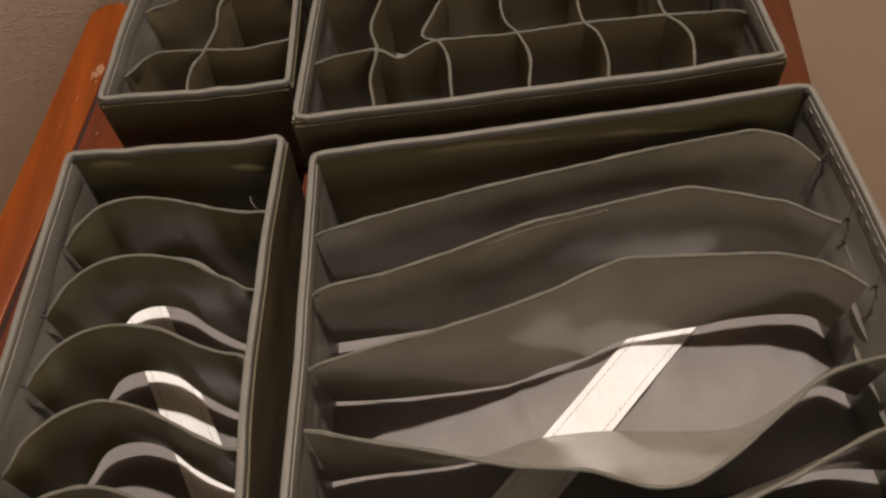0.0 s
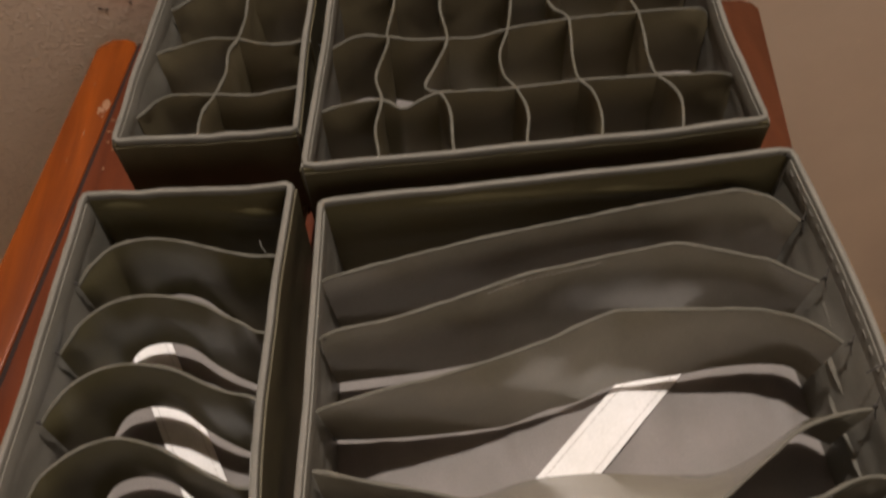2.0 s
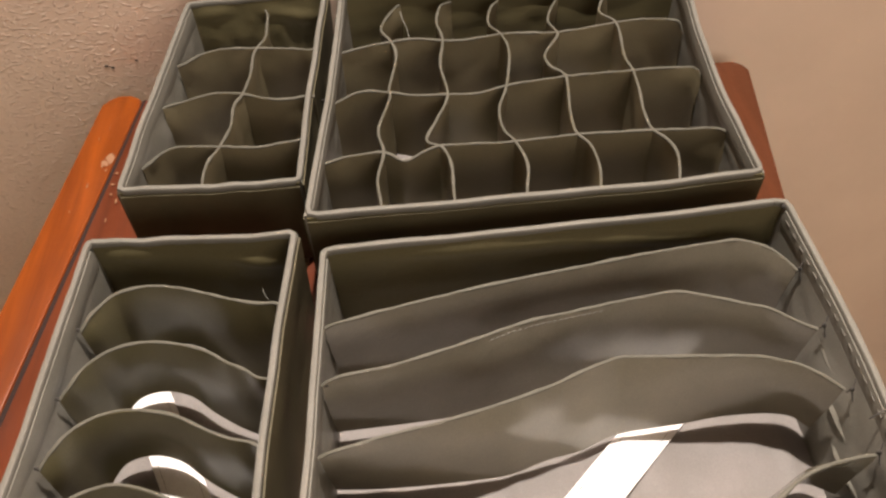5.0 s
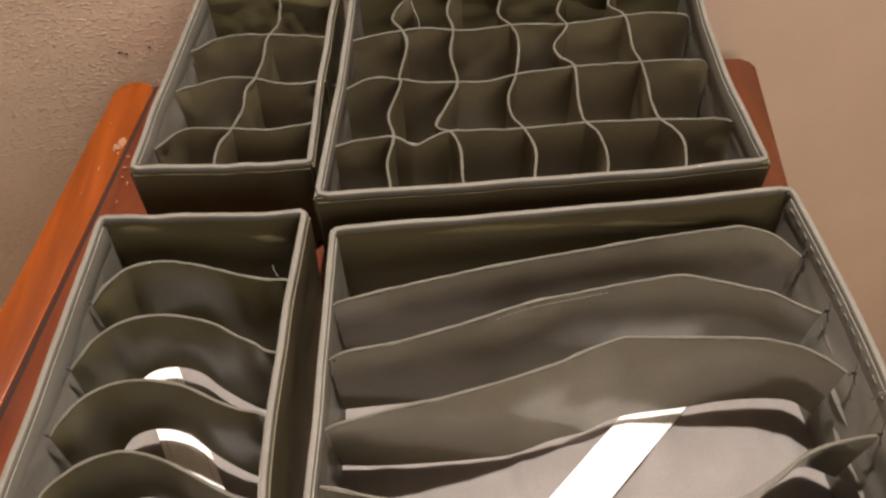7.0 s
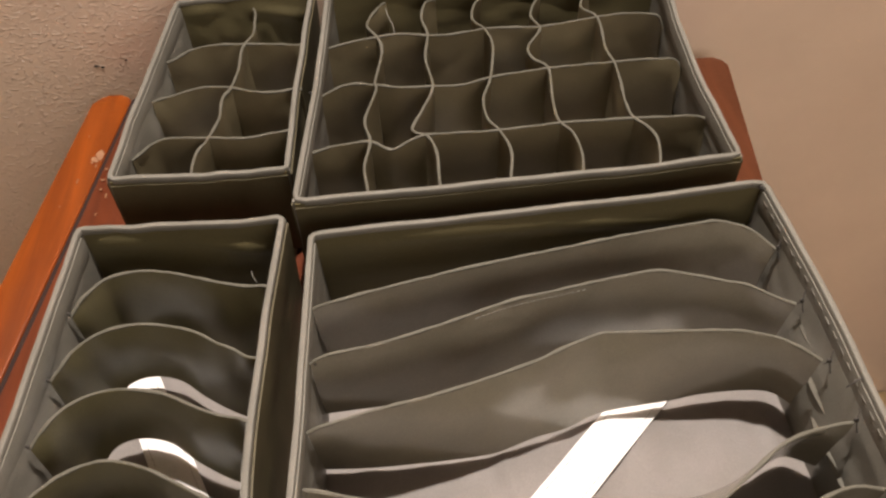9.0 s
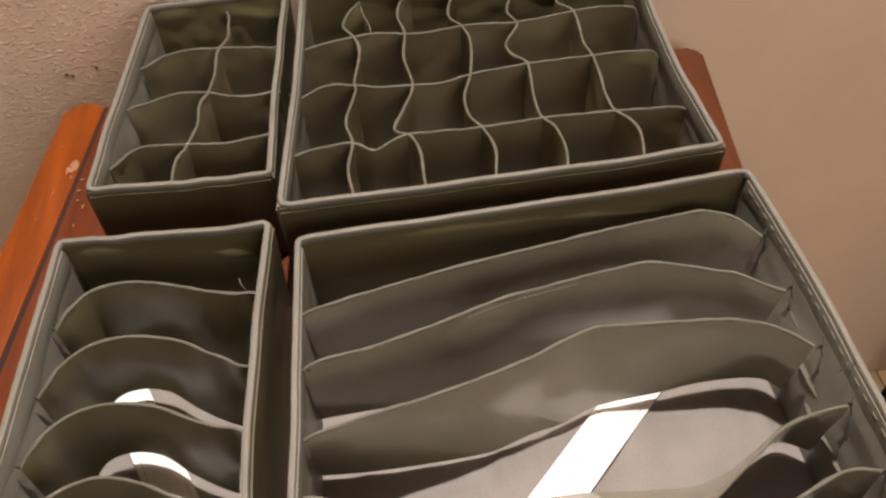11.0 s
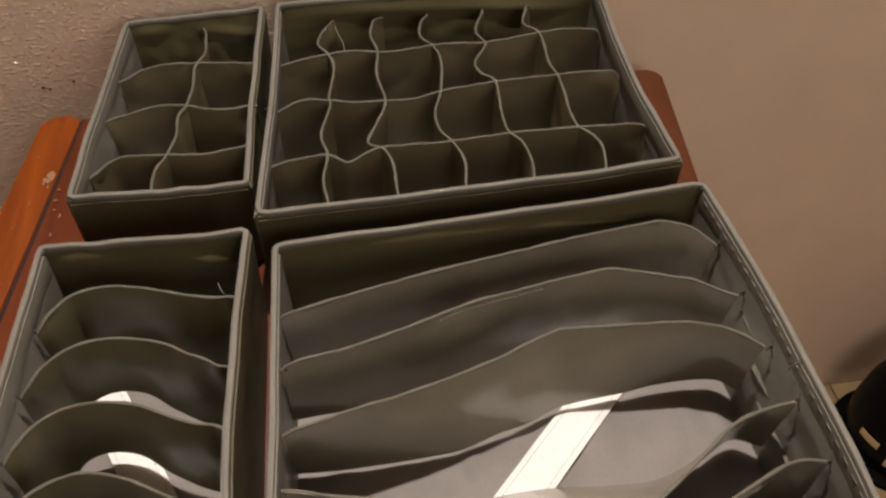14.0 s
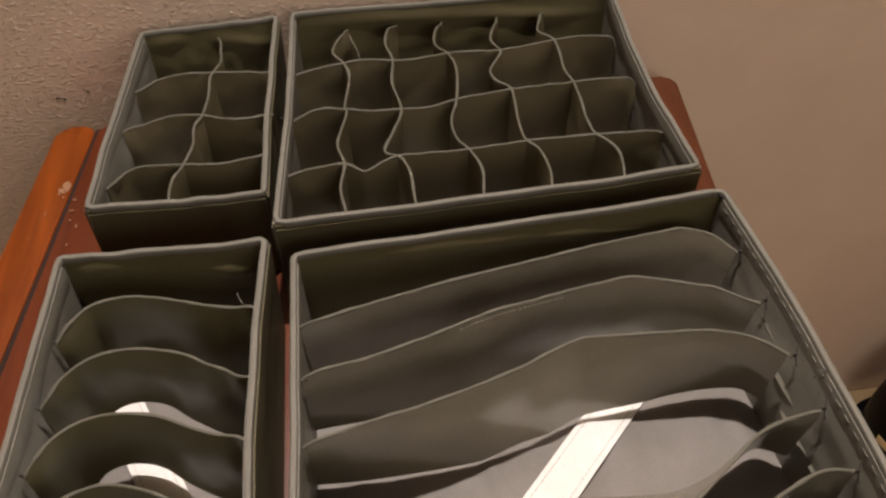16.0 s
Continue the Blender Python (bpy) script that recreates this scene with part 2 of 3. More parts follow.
def plank(x0, x1, y0, y1, top, thick, round_back, material, label="", name="plank"):
    """A plank along the table: its back corners are rounded, its long edges eased."""
    bm = bmesh.new()
    outline = [(x0, y0), (x1, y0)]
    for cx, cy, start in ((x1 - round_back, y1 - round_back, 0), (x0 + round_back, y1 - round_back, 90)):
        for k in range(6):
            t = radians(start + 18 * k)
            outline.append((cx + round_back * math.cos(t), cy + round_back * math.sin(t)))
    low = [bm.verts.new((x + SKEW * (y - 0.27), y, top - thick)) for x, y in outline]
    high = [bm.verts.new((x + SKEW * (y - 0.27), y, top)) for x, y in outline]
    bm.faces.new(low[::-1])
    lid = bm.faces.new(high)
    n = len(outline)
    for i in range(n):
        bm.faces.new((low[i], low[(i + 1) % n], high[(i + 1) % n], high[i]))
    bmesh.ops.bevel(bm, geom=list(lid.edges), offset=min(0.003, round_back * 0.7), segments=3, affect="EDGES", profile=0.5)
    ob = part(name, bm, material, table, label)
    ob.matrix_parent_inverse = table.matrix_basis.inverted()
    return ob


plank(-0.2325, -0.1948, -0.62, 0.279, TOP, 0.022, 0.012, WOOD, "bright orange edge plank with worn varnish")
plank(-0.1910, -0.095, -0.62, 0.276, TOP - 0.001, 0.022, 0.004, WOOD_RED)
# a near-black strip fills the joint between the first two planks
plank(-0.1950, -0.1908, -0.615, 0.274, TOP - 0.0022, 0.006, 0.001, JOINT_DARK, "dark strip filling the joint", "joint")
for x in (-0.0905, 0.010, 0.1105, 0.211):
    plank(x, x + 0.0965, -0.62, 0.276, TOP - 0.001, 0.022, 0.004, WOOD_RED)
plank(0.3125, 0.421, -0.62, 0.279, TOP, 0.022, 0.014, WOOD_SHADED, "red-brown edge plank with a rounded corner, darkened as if in the box's shade")


def table_part(name, bm, material, label=""):
    ob = part(name, bm, material, table, label)
    ob.matrix_parent_inverse = table.matrix_basis.inverted()
    return ob


for x0, x1, y0, y1 in ((-0.19, 0.36, 0.20, 0.222), (-0.27, 0.29, -0.56, -0.538)):
    table_part("apron", block(x0, x1, y0, y1, 0.655, 0.727, 0.002), WOOD_RED)
for x, y in ((-0.20, 0.2), (0.35, 0.2), (-0.29, -0.56), (0.26, -0.56)):
    table_part("leg", block(x, x + 0.04, y - 0.009, y + 0.031, 0.0, 0.727, 0.004), WOOD_RED)
# knocks in the varnish
for x, y, w, l in ((-0.1995, 0.187, 0.0042, 0.019), (-0.2020, 0.179, 0.0046, 0.012), (-0.2035, 0.175, 0.0018, 0.004), (-0.1985, 0.170, 0.0012, 0.005), (-0.1855, 0.150, 0.0022, 0.003), (-0.1835, 0.137, 0.0016, 0.005), (-0.187, 0.165, 0.0025, 0.004), (-0.176, 0.128, 0.0012, 0.008), (-0.178, 0.105, 0.0012, 0.006), (-0.209, 0.150, 0.0008, 0.010), (-0.214, 0.118, 0.001, 0.003), (-0.219, 0.215, 0.0012, 0.004)):
    bm = bmesh.new()
    ring = [bm.verts.new((x + SKEW * (y - 0.27) + w * math.cos(t) * (0.35 + 0.8 * random.random()), y + l / 2 * math.sin(t) * (0.35 + 0.8 * random.random()), TOP + 0.0006)) for t in [k * math.pi / 5 for k in range(10)]]
    hub = bm.verts.new((x + SKEW * (y - 0.27), y, TOP + 0.0012))
    for k in range(10):
        bm.faces.new((ring[k], ring[(k + 1) % 10], hub))
    table_part("chipped_patch", bm, CHIP, "pale bare patch in the varnish")


# ---- the cloth organizers ----
RIM, BASE = 0.85, 0.7535


def lerp(a, b, t):
    return a + (b - a) * t


def organizer(label, corners, bows, insets=(0.002, 0.002, 0.002, 0.002), sewn=(), sag=0.0015, creases=()):
    """An open cloth box on the table. corners: its rim, front left, front right, back right, back left; bows: how far each side
    (front, right, back, left) bends outward in the middle; insets: how far its foot stands in; sewn: the sides that show a row of stitches; creases: folds of the bottom, from place to place, and their height."""
    c = [Vector(q) for q in corners]
    mid = sum(c, Vector()) / 4
    thing = tagged(new("drawer_organizer"), label, "organizer", "cloth drawer organizers")
    thing.location = (mid.x, mid.y, BASE - 0.002)
    inv = thing.matrix_basis.inverted()

    def add(name, bm, material, lab="", parent=thing):
        ob = part(name, bm, material, parent, lab)
        ob.matrix_parent_inverse = inv if parent is thing else Matrix.Identity(4)
        return ob

    rim, sides = [], []
    nu, nv = 40, 28
    for k in range(4):
        a, b = c[k], c[(k + 1) % 4]
        d = (b - a)
        out = d.cross(Vector((0, 0, 1))).normalized()
        line = []
        for i in range(nu + 1):
            u = i / nu
            p = a.lerp(b, u) + out * (bows[k] * 4 * u * (1 - u)) + out * 0.0012 * noise.noise(Vector((u * 5, k * 7.3, mid.x * 9))) * min(1, 6 * u * (1 - u))
            p.z += -sag * 4 * u * (1 - u) + 0.0012 * noise.noise(Vector((u * 7, k * 3.1 + 5, mid.y * 9)))
            line.append(p)
        sides.append(line)
        foot_a, foot_b = (Vector((q.x, q.y, BASE)) - out * insets[k] for q in (a, b))
        rows = []
        for j in range(nv + 1):
            v_ = j / nv
            row = []
            for i in range(nu + 1):
                u = i / nu
                low = foot_a.lerp(foot_b, u)
                p = low.lerp(line[i], v_)
                p += out * math.sin(math.pi * v_) * min(1, 8 * u * (1 - u)) * (0.0016 * noise.noise(Vector((u * 4 + k, v_ * 2.2, mid.x * 20))) + 0.0012 * noise.noise(Vector((u * 13 + k, v_ * 6, mid.y * 20))) - 0.001)
                # a slack fold hangs below the rim
                p -= (out if k == 2 else out * 0.15) * 0.0042 * math.exp(-((v_ - 0.78 - 0.08 * u + 0.05 * math.sin(4 * u + k)) / 0.055) ** 2) * max(0, noise.noise(Vector((u * 2.6 + 4 * k, mid.x * 30, 1))) + 0.45) * min(1, 6 * u * (1 - u))
                row.append(p)
            rows.append(row)
        # lit tone on left and right, shaded tone on front and back
        add("side_panel", sheet(rows, 0.004), CLOTH_LIT if k in (1, 3) else CLOTH_SHADED)
        # added thin sheet that paints the outside as shaded
        add("outer_shade_sheet", sheet([[p + out * 0.0027 for p in row] for row in rows[:-1:3]], 0.0012), OUTER_SHADE)
        if k in (1, 3):
            hem = [[line[i] - out * 0.0030 + Vector((0, 0, -0.001 - 0.0165 * j / 3)) + out * (0.0006 if j in (0, 3) else 0) for i in range(1, nu)] for j in range(4)]
            add("hem", sheet(hem, 0.0014), CLOTH_LIT)
    for k in range(4):
        line, after = sides[k], sides[(k + 1) % 4]
        rim += line[1:-1] + [0.62 * line[-1] + 0.19 * (line[-2] + after[1])]
    add("rim_binding", sweep(rim, 0.0047, 0.0062, closed=True, sides=10, wobble=0.12), BIND, "pale grey bound rim")
    # a slack cloth bottom with a stiff board under it
    rows = []
    fl, fr, br, bl = (Vector((q.x, q.y, BASE)) for q in c)
    for j in range(61):
        row = []
        for i in range(97):
            u, v_ = 0.01 + 0.98 * i / 96, 0.01 + 0.98 * j / 60
            p = lerp(lerp(fl, fr, u), lerp(bl, br, u), v_)
            edge = min(1, 9 * u * (1 - u)) * min(1, 9 * v_ * (1 - v_))
            p.z += 0.0022 + edge * (0.0016 * noise.noise(Vector((p.x * 22, p.y * 22, 3))) + 0.0012 * noise.noise(Vector((p.x * 55, p.y * 30, 7))))
            for x0, y0, x1, y1, tall in creases:
                d = Vector((x1 - x0, y1 - y0))
                t = max(0.0, min(1.0, (Vector((p.x - x0, p.y - y0)).dot(d)) / d.length_squared))
                off = math.hypot(p.x - x0 - d.x * t, p.y - y0 - d.y * t)
                p.z += tall * math.sin(math.pi * (0.1 + 0.8 * t)) * math.exp(-(off / 0.006) ** 2)
            row.append(p)
        rows.append(row)
    add("bottom_panel", sheet(rows, 0.002), BOTTOM)
    # a sewn line under the rim
    for k in sewn:
        inward = (mid - (c[k] + c[(k + 1) % 4]) / 2)
        inward.z = 0
        inward.normalize()
        path = [p + inward * 0.0038 + Vector((0, 0, -0.0045)) for p in sides[k][1:-1]]
        add("stitching", stitches(path, 0.0055, 0.0060, 0.00028, inward * 0.00025), THREAD)
    return thing, add, sides, inv


def divider(add, top, bottom=None, material=CELL, z_top=0.84, z_low=0.772, thick=0.0021, steps=44, lean=0.0):
    """A cloth wall sewn in at both ends: top edge and, where it hangs free, bottom edge as lines through places."""
    up = spline([(*p[:2], p[2] if len(p) > 2 else z_top) for p in top], steps)
    low = spline([(*p[:2], p[2] if len(p) > 2 else z_low) for p in (bottom or [q[:2] for q in top])], steps)
    seed = top[0][0] * 31 + top[0][1] * 57
    rows = []
    for j in range(10):
        t = j / 9
        row = []
        for i in range(steps + 1):
            p = low[i].lerp(up[i], t)
            side = (up[min(i + 1, steps)] - up[max(i - 1, 0)]).cross(Vector((0, 0, 1))).normalized()
            p += side * (math.sin(math.pi * t) * (lean + 0.0016 * noise.noise(Vector((i * 0.13, t * 2, seed)))))
            u = i / steps
            pull = math.exp(-((u - 0.95) / 0.06) ** 2) + 0.5 * math.exp(-((u - 0.05) / 0.05) ** 2)
            p += side * pull * 0.0028 * math.sin(5.5 * t + 9 * u + seed) * t
            row.append(p)
        rows.append(row)
    wall = add("divider", sheet(rows, thick), material)
    edge = [p + Vector((0, 0, 0.0004 * noise.noise(Vector((i * 0.6, seed, 0))))) for i, p in enumerate(rows[-1])]
    add("edge_binding", sweep(edge, thick + 0.0001, 0.0020, sides=8, wobble=0.6), EDGE, "", wall)
    return wall


def tape(add, a, b, width, z):
    """The white sewn tape on a box's bottom, with two rows of stitches."""
    a, b = Vector((*a, z)), Vector((*b, z))
    side = (b - a).cross(Vector((0, 0, 1))).normalized()
    rows = []
    for j in range(9):
        rows.append([a.lerp(b, i / 30) + side * width * (j / 8 - 0.5) + Vector((0, 0, 0.0010 * noise.noise(Vector((i * 0.4, j * 0.15, 9))) + 0.0004 * math.cos(2 * math.pi * j / 8))) for i in range(31)])
    t = add("closing_tape", sheet(rows, 0.0012), TAPE, "white sewn tape on the bottom")
    for s in (-0.36, 0.36):
        add("tape_stitching", stitches([a.lerp(b, i / 20) + side * width * s + Vector((0, 0, 0.0014)) for i in range(21)], 0.003, 0.0015, 0.0002, Vector((0, 0, 0.0002))), THREAD, "", t)


def knot(add, p, r=0.0017):
    bm = bmesh.new()
    bmesh.ops.create_icosphere(bm, subdivisions=2, radius=r)
    for q in bm.verts:
        q.co = Vector(p) + Vector((q.co.x * 1.3, q.co.y * 0.8, q.co.z * 1.5)) * (1 + 0.5 * noise.noise(q.co * 900))
    add("thread_knot", bm, DARK_THREAD, "dark sewn thread knot")


def loose_thread(add, pts, r=0.00035):
    add("loose_thread", sweep(spline(pts, 14), 2 * r, 2 * r, sides=5, square=1), THREAD)


# eight-cell box
box, add, sides, inv = organizer("grey cloth drawer organizer with eight cells", [(-0.140, 0.036, 0.851), (-0.0095, 0.046, 0.840), (0.003, 0.291, 0.850), (-0.126, 0.290, 0.844)], (0.0, -0.002, 0.0, 0.002))
divider(add, [(-0.135, 0.076, 0.834), (-0.113, 0.092), (-0.075, 0.091), (-0.041, 0.088), (-0.007, 0.098)])
divider(add, [(-0.131, 0.150, 0.834), (-0.091, 0.158), (-0.067, 0.157), (-0.033, 0.146), (-0.002, 0.148)])
divider(add, [(-0.127, 0.208, 0.834), (-0.096, 0.220), (-0.056, 0.220), (0.0, 0.213)])
divider(add, [(-0.082, 0.040), (-0.083, 0.070), (-0.075, 0.091), (-0.069, 0.114), (-0.069, 0.141), (-0.063, 0.156), (-0.059, 0.185), (-0.059, 0.211), (-0.056, 0.222), (-0.050, 0.242), (-0.057, 0.288, 0.835)], steps=56)
tape(add, (-0.108, 0.06), (-0.036, 0.26), 0.022, BASE + 0.0055)

# twenty-four-cell box
box, add, sides, inv = organizer("grey cloth drawer organizer with twenty-four cells", [(0.0, 0.0, 0.85), (0.332, 0.0145, 0.852), (0.341, 0.297, 0.852), (0.019, 0.291, 0.852)], (0.001, -0.006, 0.0, -0.002), (0.002, 0.003, 0.002, 0.002))
divider(add, [(0.003, 0.066, 0.836), (0.027, 0.070), (0.055, 0.073), (0.071, 0.066, 0.836), (0.086, 0.071), (0.100, 0.077), (0.129, 0.077), (0.158, 0.077), (0.207, 0.081), (0.237, 0.081), (0.268, 0.081), (0.296, 0.079), (0.324, 0.078, 0.837), (0.329, 0.072, 0.828)], steps=64)
divider(add, [(0.010, 0.139, 0.836), (0.034, 0.150), (0.060, 0.147), (0.081, 0.141), (0.110, 0.140), (0.133, 0.139), (0.158, 0.147), (0.185, 0.152), (0.210, 0.155), (0.241, 0.157), (0.268, 0.158), (0.296, 0.159), (0.322, 0.159, 0.837), (0.328, 0.154, 0.826)], steps=64)
divider(add, [(0.015, 0.209, 0.836), (0.043, 0.214), (0.063, 0.218), (0.084, 0.221), (0.109, 0.216), (0.130, 0.215), (0.162, 0.221), (0.190, 0.220), (0.213, 0.219), (0.242, 0.224), (0.267, 0.229), (0.295, 0.232), (0.324, 0.233, 0.837), (0.331, 0.228, 0.826)], steps=64)
for line in ([(0.052, 0.004), (0.050, 0.042), (0.055, 0.073), (0.051, 0.100), (0.061, 0.140), (0.060, 0.150), (0.067, 0.195), (0.063, 0.218), (0.054, 0.238), (0.062, 0.262), (0.072, 0.288, 0.832)],
             [(0.107, 0.007), (0.107, 0.053), (0.101, 0.075), (0.089, 0.084), (0.099, 0.110), (0.109, 0.140), (0.105, 0.180), (0.109, 0.217), (0.105, 0.245), (0.111, 0.268), (0.121, 0.288, 0.832)],
             [(0.161, 0.010), (0.165, 0.050), (0.159, 0.076), (0.151, 0.092), (0.150, 0.118), (0.159, 0.147), (0.166, 0.193), (0.162, 0.220), (0.152, 0.238), (0.156, 0.264), (0.164, 0.288, 0.832)],
             [(0.214, 0.013), (0.219, 0.047), (0.216, 0.070), (0.208, 0.083), (0.207, 0.110), (0.210, 0.155), (0.199, 0.170), (0.197, 0.188), (0.212, 0.216), (0.206, 0.236), (0.213, 0.262), (0.222, 0.290, 0.832)],
             [(0.273, 0.016), (0.281, 0.049), (0.277, 0.069), (0.268, 0.082), (0.266, 0.103), (0.268, 0.135), (0.268, 0.158), (0.265, 0.180), (0.267, 0.227), (0.255, 0.247), (0.264, 0.270), (0.272, 0.291, 0.832)]):
    divider(add, line, steps=60)
tape(add, (0.047, 0.034), (0.278, 0.233), 0.027, BASE + 0.0055)
loose_thread(add, [(0.072, 0.262, 0.842), (0.074, 0.250, 0.842), (0.078, 0.238, 0.838), (0.079, 0.230, 0.832)])
knot(add, (0.0055, 0.139, 0.842), 0.0010)

# narrow box with crosswise strips
box, add, sides, inv = organizer("narrow grey cloth drawer organizer with curved crosswise dividers", [(-0.163, -0.292, 0.849), (-0.013, -0.300, 0.851), (-0.007, -0.019, 0.852), (-0.153, -0.012, 0.848)], (0.0, -0.006, 0.0, 0.001))
ARCS = ([(-0.150, -0.078, 0.832), (-0.1445, -0.0715, 0.837), (-0.1385, -0.0635), (-0.129, -0.0525), (-0.110, -0.0475), (-0.0905, -0.0495), (-0.071, -0.0555), (-0.0485, -0.0635), (-0.020, -0.0715), (-0.013, -0.073)],
        [(-0.151, -0.131, 0.832), (-0.145, -0.1235, 0.837), (-0.1375, -0.111), (-0.123, -0.099), (-0.103, -0.0945), (-0.0825, -0.097), (-0.062, -0.104), (-0.045, -0.115), (-0.0245, -0.1245), (-0.017, -0.127)],
        [(-0.152, -0.178, 0.832), (-0.145, -0.170, 0.837), (-0.137, -0.158), (-0.1225, -0.148), (-0.107, -0.1445), (-0.092, -0.146), (-0.0735, -0.151), (-0.0515, -0.163), (-0.0255, -0.1745), (-0.019, -0.177)],
        [(-0.153, -0.231, 0.832), (-0.147, -0.224, 0.837), (-0.141, -0.214), (-0.128, -0.202), (-0.113, -0.195), (-0.098, -0.194), (-0.079, -0.200), (-0.059, -0.211), (-0.040, -0.222), (-0.018, -0.229)],
        [(-0.155, -0.277, 0.832), (-0.147, -0.267, 0.837), (-0.128, -0.249), (-0.103, -0.243), (-0.079, -0.249), (-0.040, -0.270), (-0.018, -0.276)])
for top in ARCS:
    crest = max(p[1] for p in top)
    hang = 0.012 if top is ARCS[0] else 0.004
    low = [(x, crest + dy, z - hang) for x, dy, z in ((-0.137, -0.0165, 0.771), (-0.126, 0.0, 0.776), (-0.108, 0.0045, 0.778), (-0.087, -0.001, 0.778), (-0.067, -0.016, 0.776), (-0.043, -0.029, 0.772))]
    low = [(top[0][0] + 0.001, top[0][1] + 0.001, 0.763), *low, (top[-1][0], top[-1][1] - 0.003, 0.763)]
    divider(add, top, low, STRIP_SHADED, z_top=0.839, lean=0.001)
    knot(add, (top[0][0] - 0.0005, top[0][1], 0.835), 0.0011)
tape(add, (-0.132, -0.066), (-0.0515, -0.236), 0.0285, BASE + 0.0055)
loose_thread(add, [(-0.024, -0.066, 0.840), (-0.0265, -0.063, 0.843), (-0.0275, -0.059, 0.844)], 0.00025)

# wide box with long strips
box, add, sides, inv = organizer("wide grey cloth drawer organizer with six long compartments", [(0.006, -0.305, 0.848), (0.342, -0.303, 0.852), (0.338, -0.0185, 0.855), (0.012, -0.027, 0.842)], (0.0, 0.006, 0.0, 0.0), (0.002, 0.003, 0.002, 0.004), (1,), creases=((0.134, -0.160, 0.142, -0.206, 0.0018), (0.316, -0.132, 0.322, -0.185, 0.0022), (0.045, -0.170, 0.050, -0.215, 0.0010)))
divider(add, [(0.014, -0.090, 0.836), (0.0245, -0.0875), (0.065, -0.0785), (0.104, -0.0695), (0.145, -0.0615), (0.190, -0.054), (0.235, -0.0462), (0.285, -0.0395), (0.3055, -0.039), (0.3225, -0.0485), (0.3345, -0.0675, 0.838)],
        [(0.014, -0.085, 0.770), (0.115, -0.070, 0.770), (0.241, -0.055, 0.772), (0.310, -0.048, 0.772), (0.333, -0.062, 0.774)], STRIP, steps=60)
divider(add, [(0.014, -0.1345, 0.836), (0.0235, -0.1325), (0.063, -0.1235), (0.0995, -0.113), (0.138, -0.100), (0.158, -0.095), (0.178, -0.0915), (0.216, -0.0845), (0.241, -0.0808), (0.250, -0.0806), (0.264, -0.084), (0.290, -0.0935), (0.306, -0.099), (0.3325, -0.115, 0.838)],
        [(0.014, -0.129, 0.770), (0.110, -0.120, 0.769), (0.198, -0.098, 0.770), (0.270, -0.088, 0.772), (0.333, -0.105, 0.774)], STRIP, steps=60)
divider(add, [(0.014, -0.183, 0.836), (0.024, -0.1805), (0.060, -0.1725), (0.095, -0.165), (0.131, -0.155), (0.158, -0.146), (0.176, -0.138), (0.198, -0.130), (0.208, -0.1295), (0.232, -0.131), (0.2585, -0.1325), (0.290, -0.1355), (0.308, -0.1425), (0.318, -0.151), (0.3315, -0.162, 0.838)],
        [(0.014, -0.168, 0.764), (0.045, -0.169, 0.763), (0.082, -0.1685, 0.763), (0.119, -0.166, 0.762), (0.134, -0.164, 0.763), (0.157, -0.157, 0.765), (0.179, -0.153, 0.767), (0.206, -0.143, 0.768), (0.252, -0.138, 0.768), (0.277, -0.135, 0.769), (0.306, -0.135, 0.770), (0.325, -0.139, 0.771), (0.335, -0.150, 0.772)], STRIP, steps=72)
divider(add, [(0.013, -0.221, 0.838), (0.024, -0.223, 0.838), (0.047, -0.2295, 0.838), (0.077, -0.237, 0.838), (0.120, -0.249, 0.838), (0.149, -0.253, 0.837), (0.163, -0.2545, 0.835), (0.177, -0.259, 0.832), (0.192, -0.2635, 0.830), (0.207, -0.264, 0.831), (0.219, -0.261, 0.833), (0.240, -0.2495, 0.837), (0.270, -0.2285, 0.838), (0.2885, -0.2155, 0.838), (0.309, -0.206, 0.838), (0.324, -0.2035, 0.838), (0.3345, -0.204, 0.838)],
        [(0.014, -0.222, 0.766), (0.040, -0.219, 0.764), (0.088, -0.217, 0.763), (0.115, -0.2125, 0.762), (0.139, -0.2055, 0.761), (0.180, -0.2035, 0.761), (0.228, -0.208, 0.762), (0.262, -0.209, 0.763), (0.290, -0.199, 0.766), (0.316, -0.187, 0.769), (0.335, -0.197, 0.772)], STRIP, steps=72)
divider(add, [(0.012, -0.268, 0.838), (0.090, -0.287, 0.834), (0.170, -0.293, 0.830), (0.220, -0.281, 0.834), (0.246, -0.2725, 0.838), (0.263, -0.266, 0.838), (0.281, -0.258, 0.838), (0.300, -0.251, 0.838), (0.320, -0.2465, 0.838), (0.336, -0.248, 0.838)],
        [(0.012, -0.268, 0.774), (0.150, -0.252, 0.766), (0.240, -0.250, 0.766), (0.300, -0.240, 0.770), (0.336, -0.244, 0.774)], STRIP, steps=60)
hem_line = spline([(0.120, -0.1085, 0.8370), (0.138, -0.1022, 0.8372), (0.158, -0.0972, 0.8372), (0.178, -0.0937, 0.8372), (0.200, -0.0895, 0.8370)], 30)
add("stitching", stitches(hem_line, 0.0022, 0.0018, 0.0003, Vector((0, -0.0003, 0))), THREAD)
tape(add, (0.078, -0.292), (0.268, -0.100), 0.0300, BASE + 0.0055)
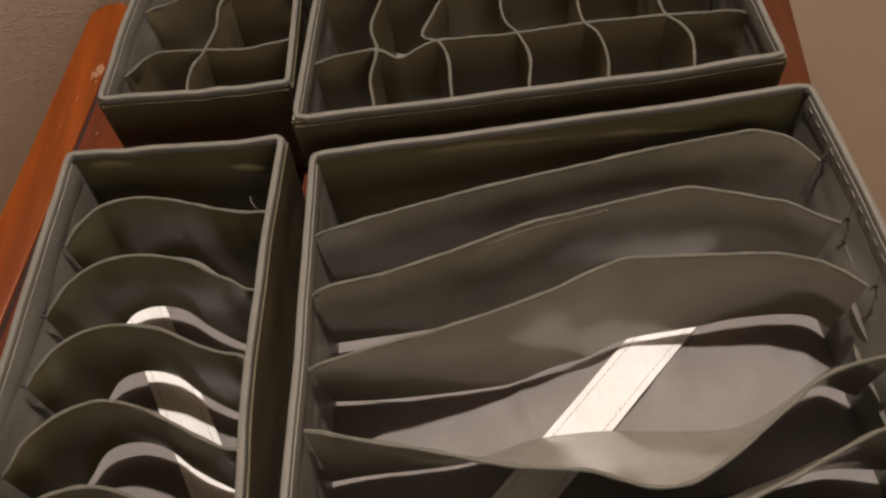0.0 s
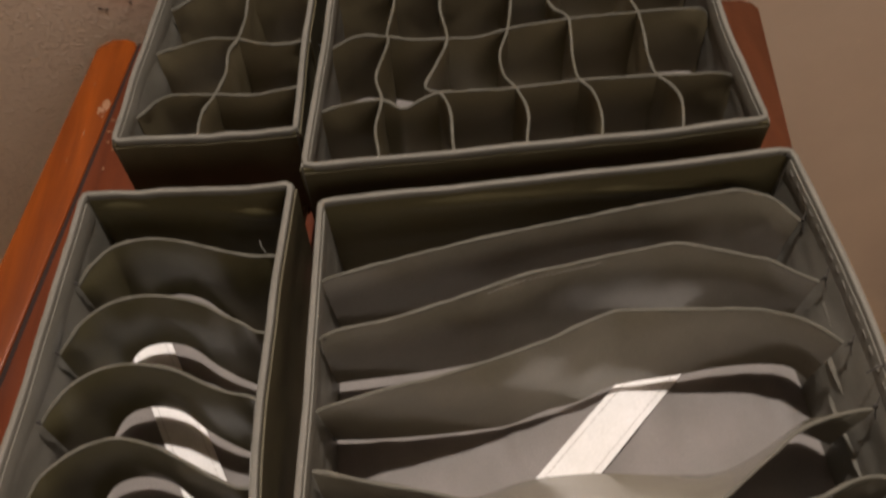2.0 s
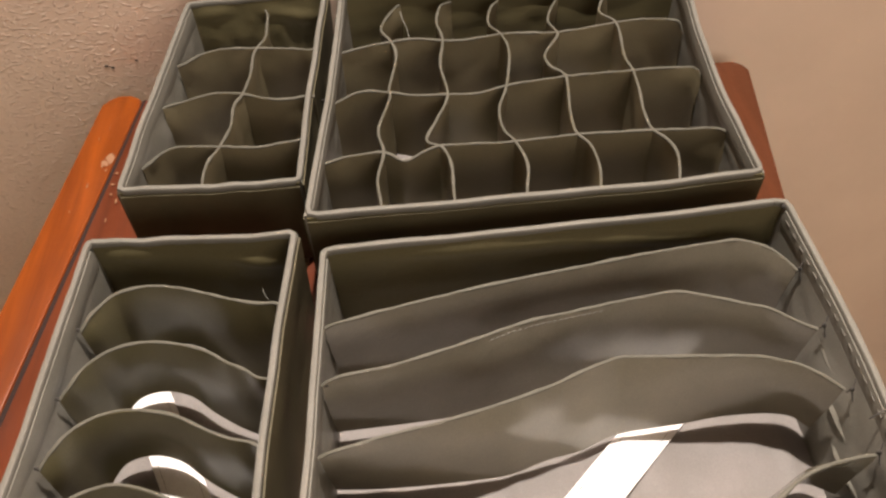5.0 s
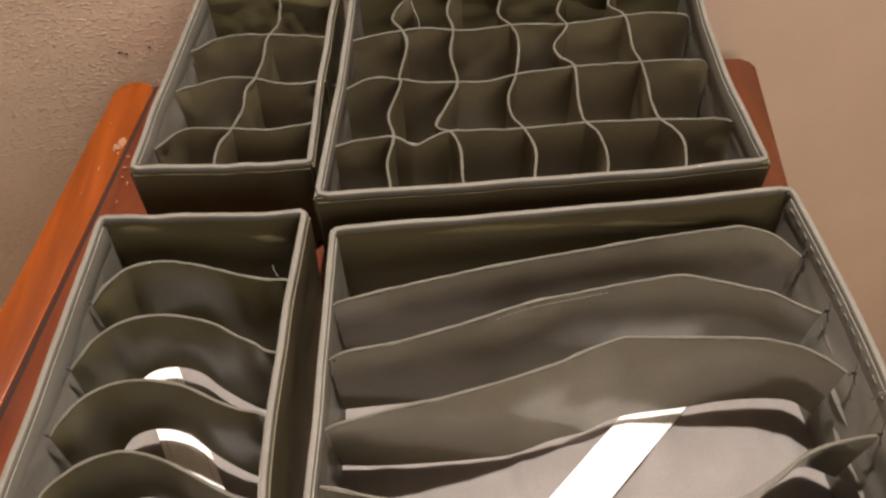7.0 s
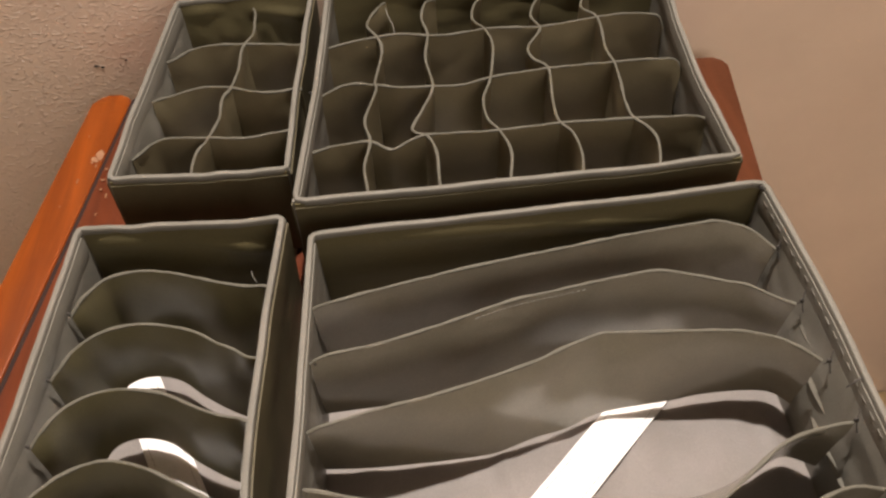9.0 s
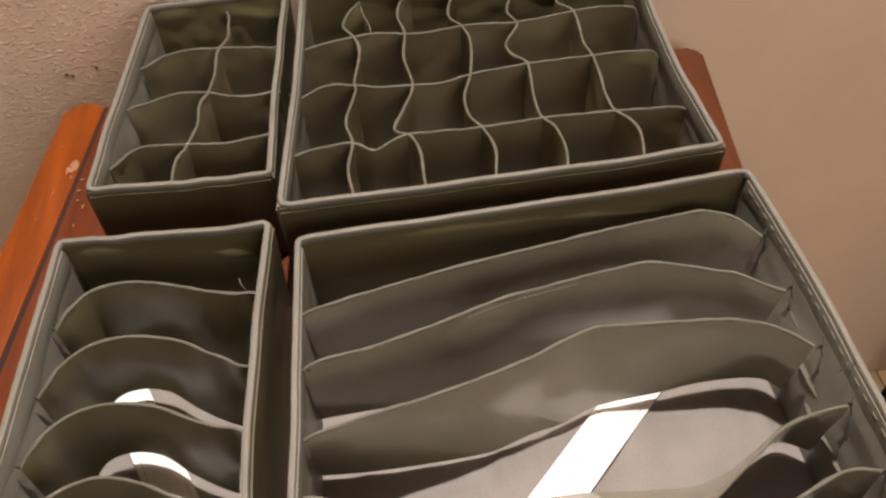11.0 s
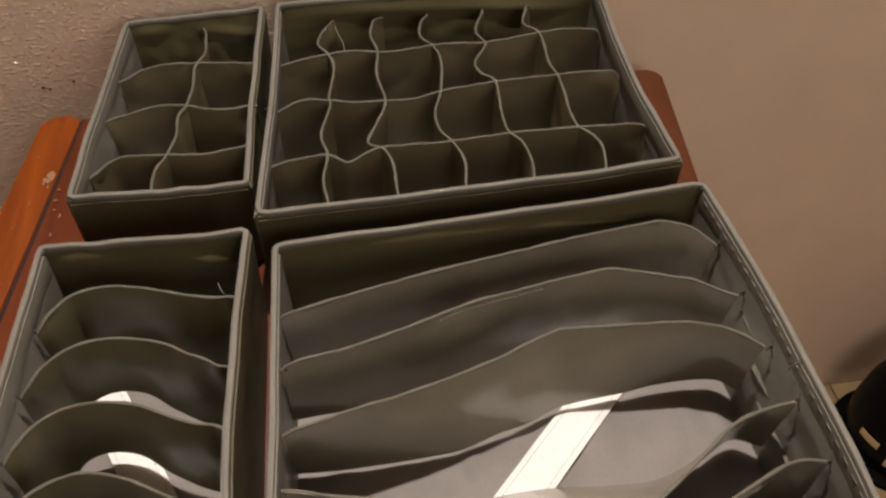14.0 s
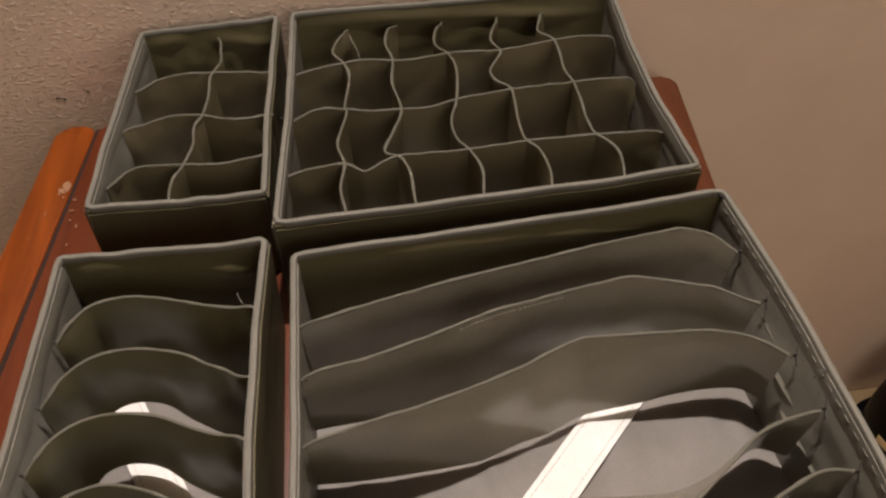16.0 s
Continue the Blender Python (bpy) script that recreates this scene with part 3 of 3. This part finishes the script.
# loose pleats of lining along the side, below the hem
for reach, z, start, tall in ((0.0045, 0.832, -0.085, 0.013), (0.0065, 0.818, -0.120, 0.014), (0.0085, 0.803, -0.150, 0.014)):
    rows = []
    for j in range(4):
        line = []
        for k in range(41):
            u = k / 40
            y = lerp(start, -0.296, u)
            grow = min(1, 5 * u) * (1 + 0.25 * noise.noise(Vector((u * 5, z * 90, 2))))
            line.append(Vector((lerp(0.3385, 0.3415, u) + 0.020 * u * (1 - u) + 0.001 - reach * grow * (j / 3) ** 1.6, y, z - tall * j / 3 + 0.0016 * noise.noise(Vector((u * 6, 3, z * 70))))))
        rows.append(line)
    add("lining_fold", sheet(rows, 0.0012), CLOTH_LIT)
for y in (-0.0665, -0.114, -0.162, -0.204, -0.248):
    knot(add, (0.3365, y, 0.839), 0.0013)
    for dx, dy, dz in ((0.0022, 0.0040, 0.0050), (-0.0010, 0.0020, -0.0060), (0.0015, -0.0040, -0.0080)):
        add("thread_end", sweep([Vector((0.3365, y, 0.839)), Vector((0.3365 + dx * 0.6, y + dy * 0.5, 0.839 + dz * 0.6)), Vector((0.3365 + dx, y + dy, 0.839 + dz))], 0.0009, 0.0009, sides=5, square=1), DARK_THREAD)
for x, y in ((0.0175, -0.0895), (0.0165, -0.134), (0.0165, -0.1825), (0.015, -0.2215)):
    knot(add, (x, y, 0.836), 0.0010)
add("thread_end", sweep(spline([(0.3340, -0.187, 0.848), (0.3385, -0.1865, 0.8535), (0.3425, -0.185, 0.853), (0.3440, -0.1845, 0.850)], 8), 0.0010, 0.0010, sides=5, square=1), DARK_THREAD)
for p, r in (((0.329, -0.0200, 0.856), 0.0012), ((0.3345, -0.0240, 0.856), 0.0013)):
    knot(add, p, r)

# ---- on the floor by the wall ----
bin_ = tagged(new("bin"), "round-topped glossy black plastic bin standing on the floor", "bin")
bin_.location = (0.955, 0.182, 0)


def turned(profile, n=48):
    bm = bmesh.new()
    rings = [[bm.verts.new((r * math.cos(2 * math.pi * k / n), r * math.sin(2 * math.pi * k / n), z)) for k in range(n)] for r, z in profile]
    for a, b in zip(rings, rings[1:]):
        for k in range(n):
            bm.faces.new((a[k], a[(k + 1) % n], b[(k + 1) % n], b[k]))
    bm.faces.new(rings[0])
    bm.faces.new(rings[-1])
    return bm


part("body", turned([(0.082, 0.012), (0.088, 0.03), (0.089, 0.08), (0.084, 0.13), (0.070, 0.185), (0.045, 0.225), (0.018, 0.243), (0.004, 0.246)]), BLACK, bin_)
part("foot_ring", turned([(0.085, 0.0), (0.102, 0.001), (0.106, 0.006), (0.104, 0.014), (0.090, 0.018), (0.083, 0.018), (0.083, 0.004)]), BLACK, bin_)
for a0, a1, z0, z1 in ((186, 210, 0.070, 0.084), (222, 236, 0.045, 0.080)):
    rows = []
    for j in range(3):
        z = lerp(z0, z1, j / 2)
        rr = 0.0895
        rows.append([Vector((rr * math.cos(radians(lerp(a0, a1, i / 6))), rr * math.sin(radians(lerp(a0, a1, i / 6))), z)) for i in range(7)])
    part("sticker", sheet(rows, 0.0008), LABEL, bin_, "small tan paper sticker")
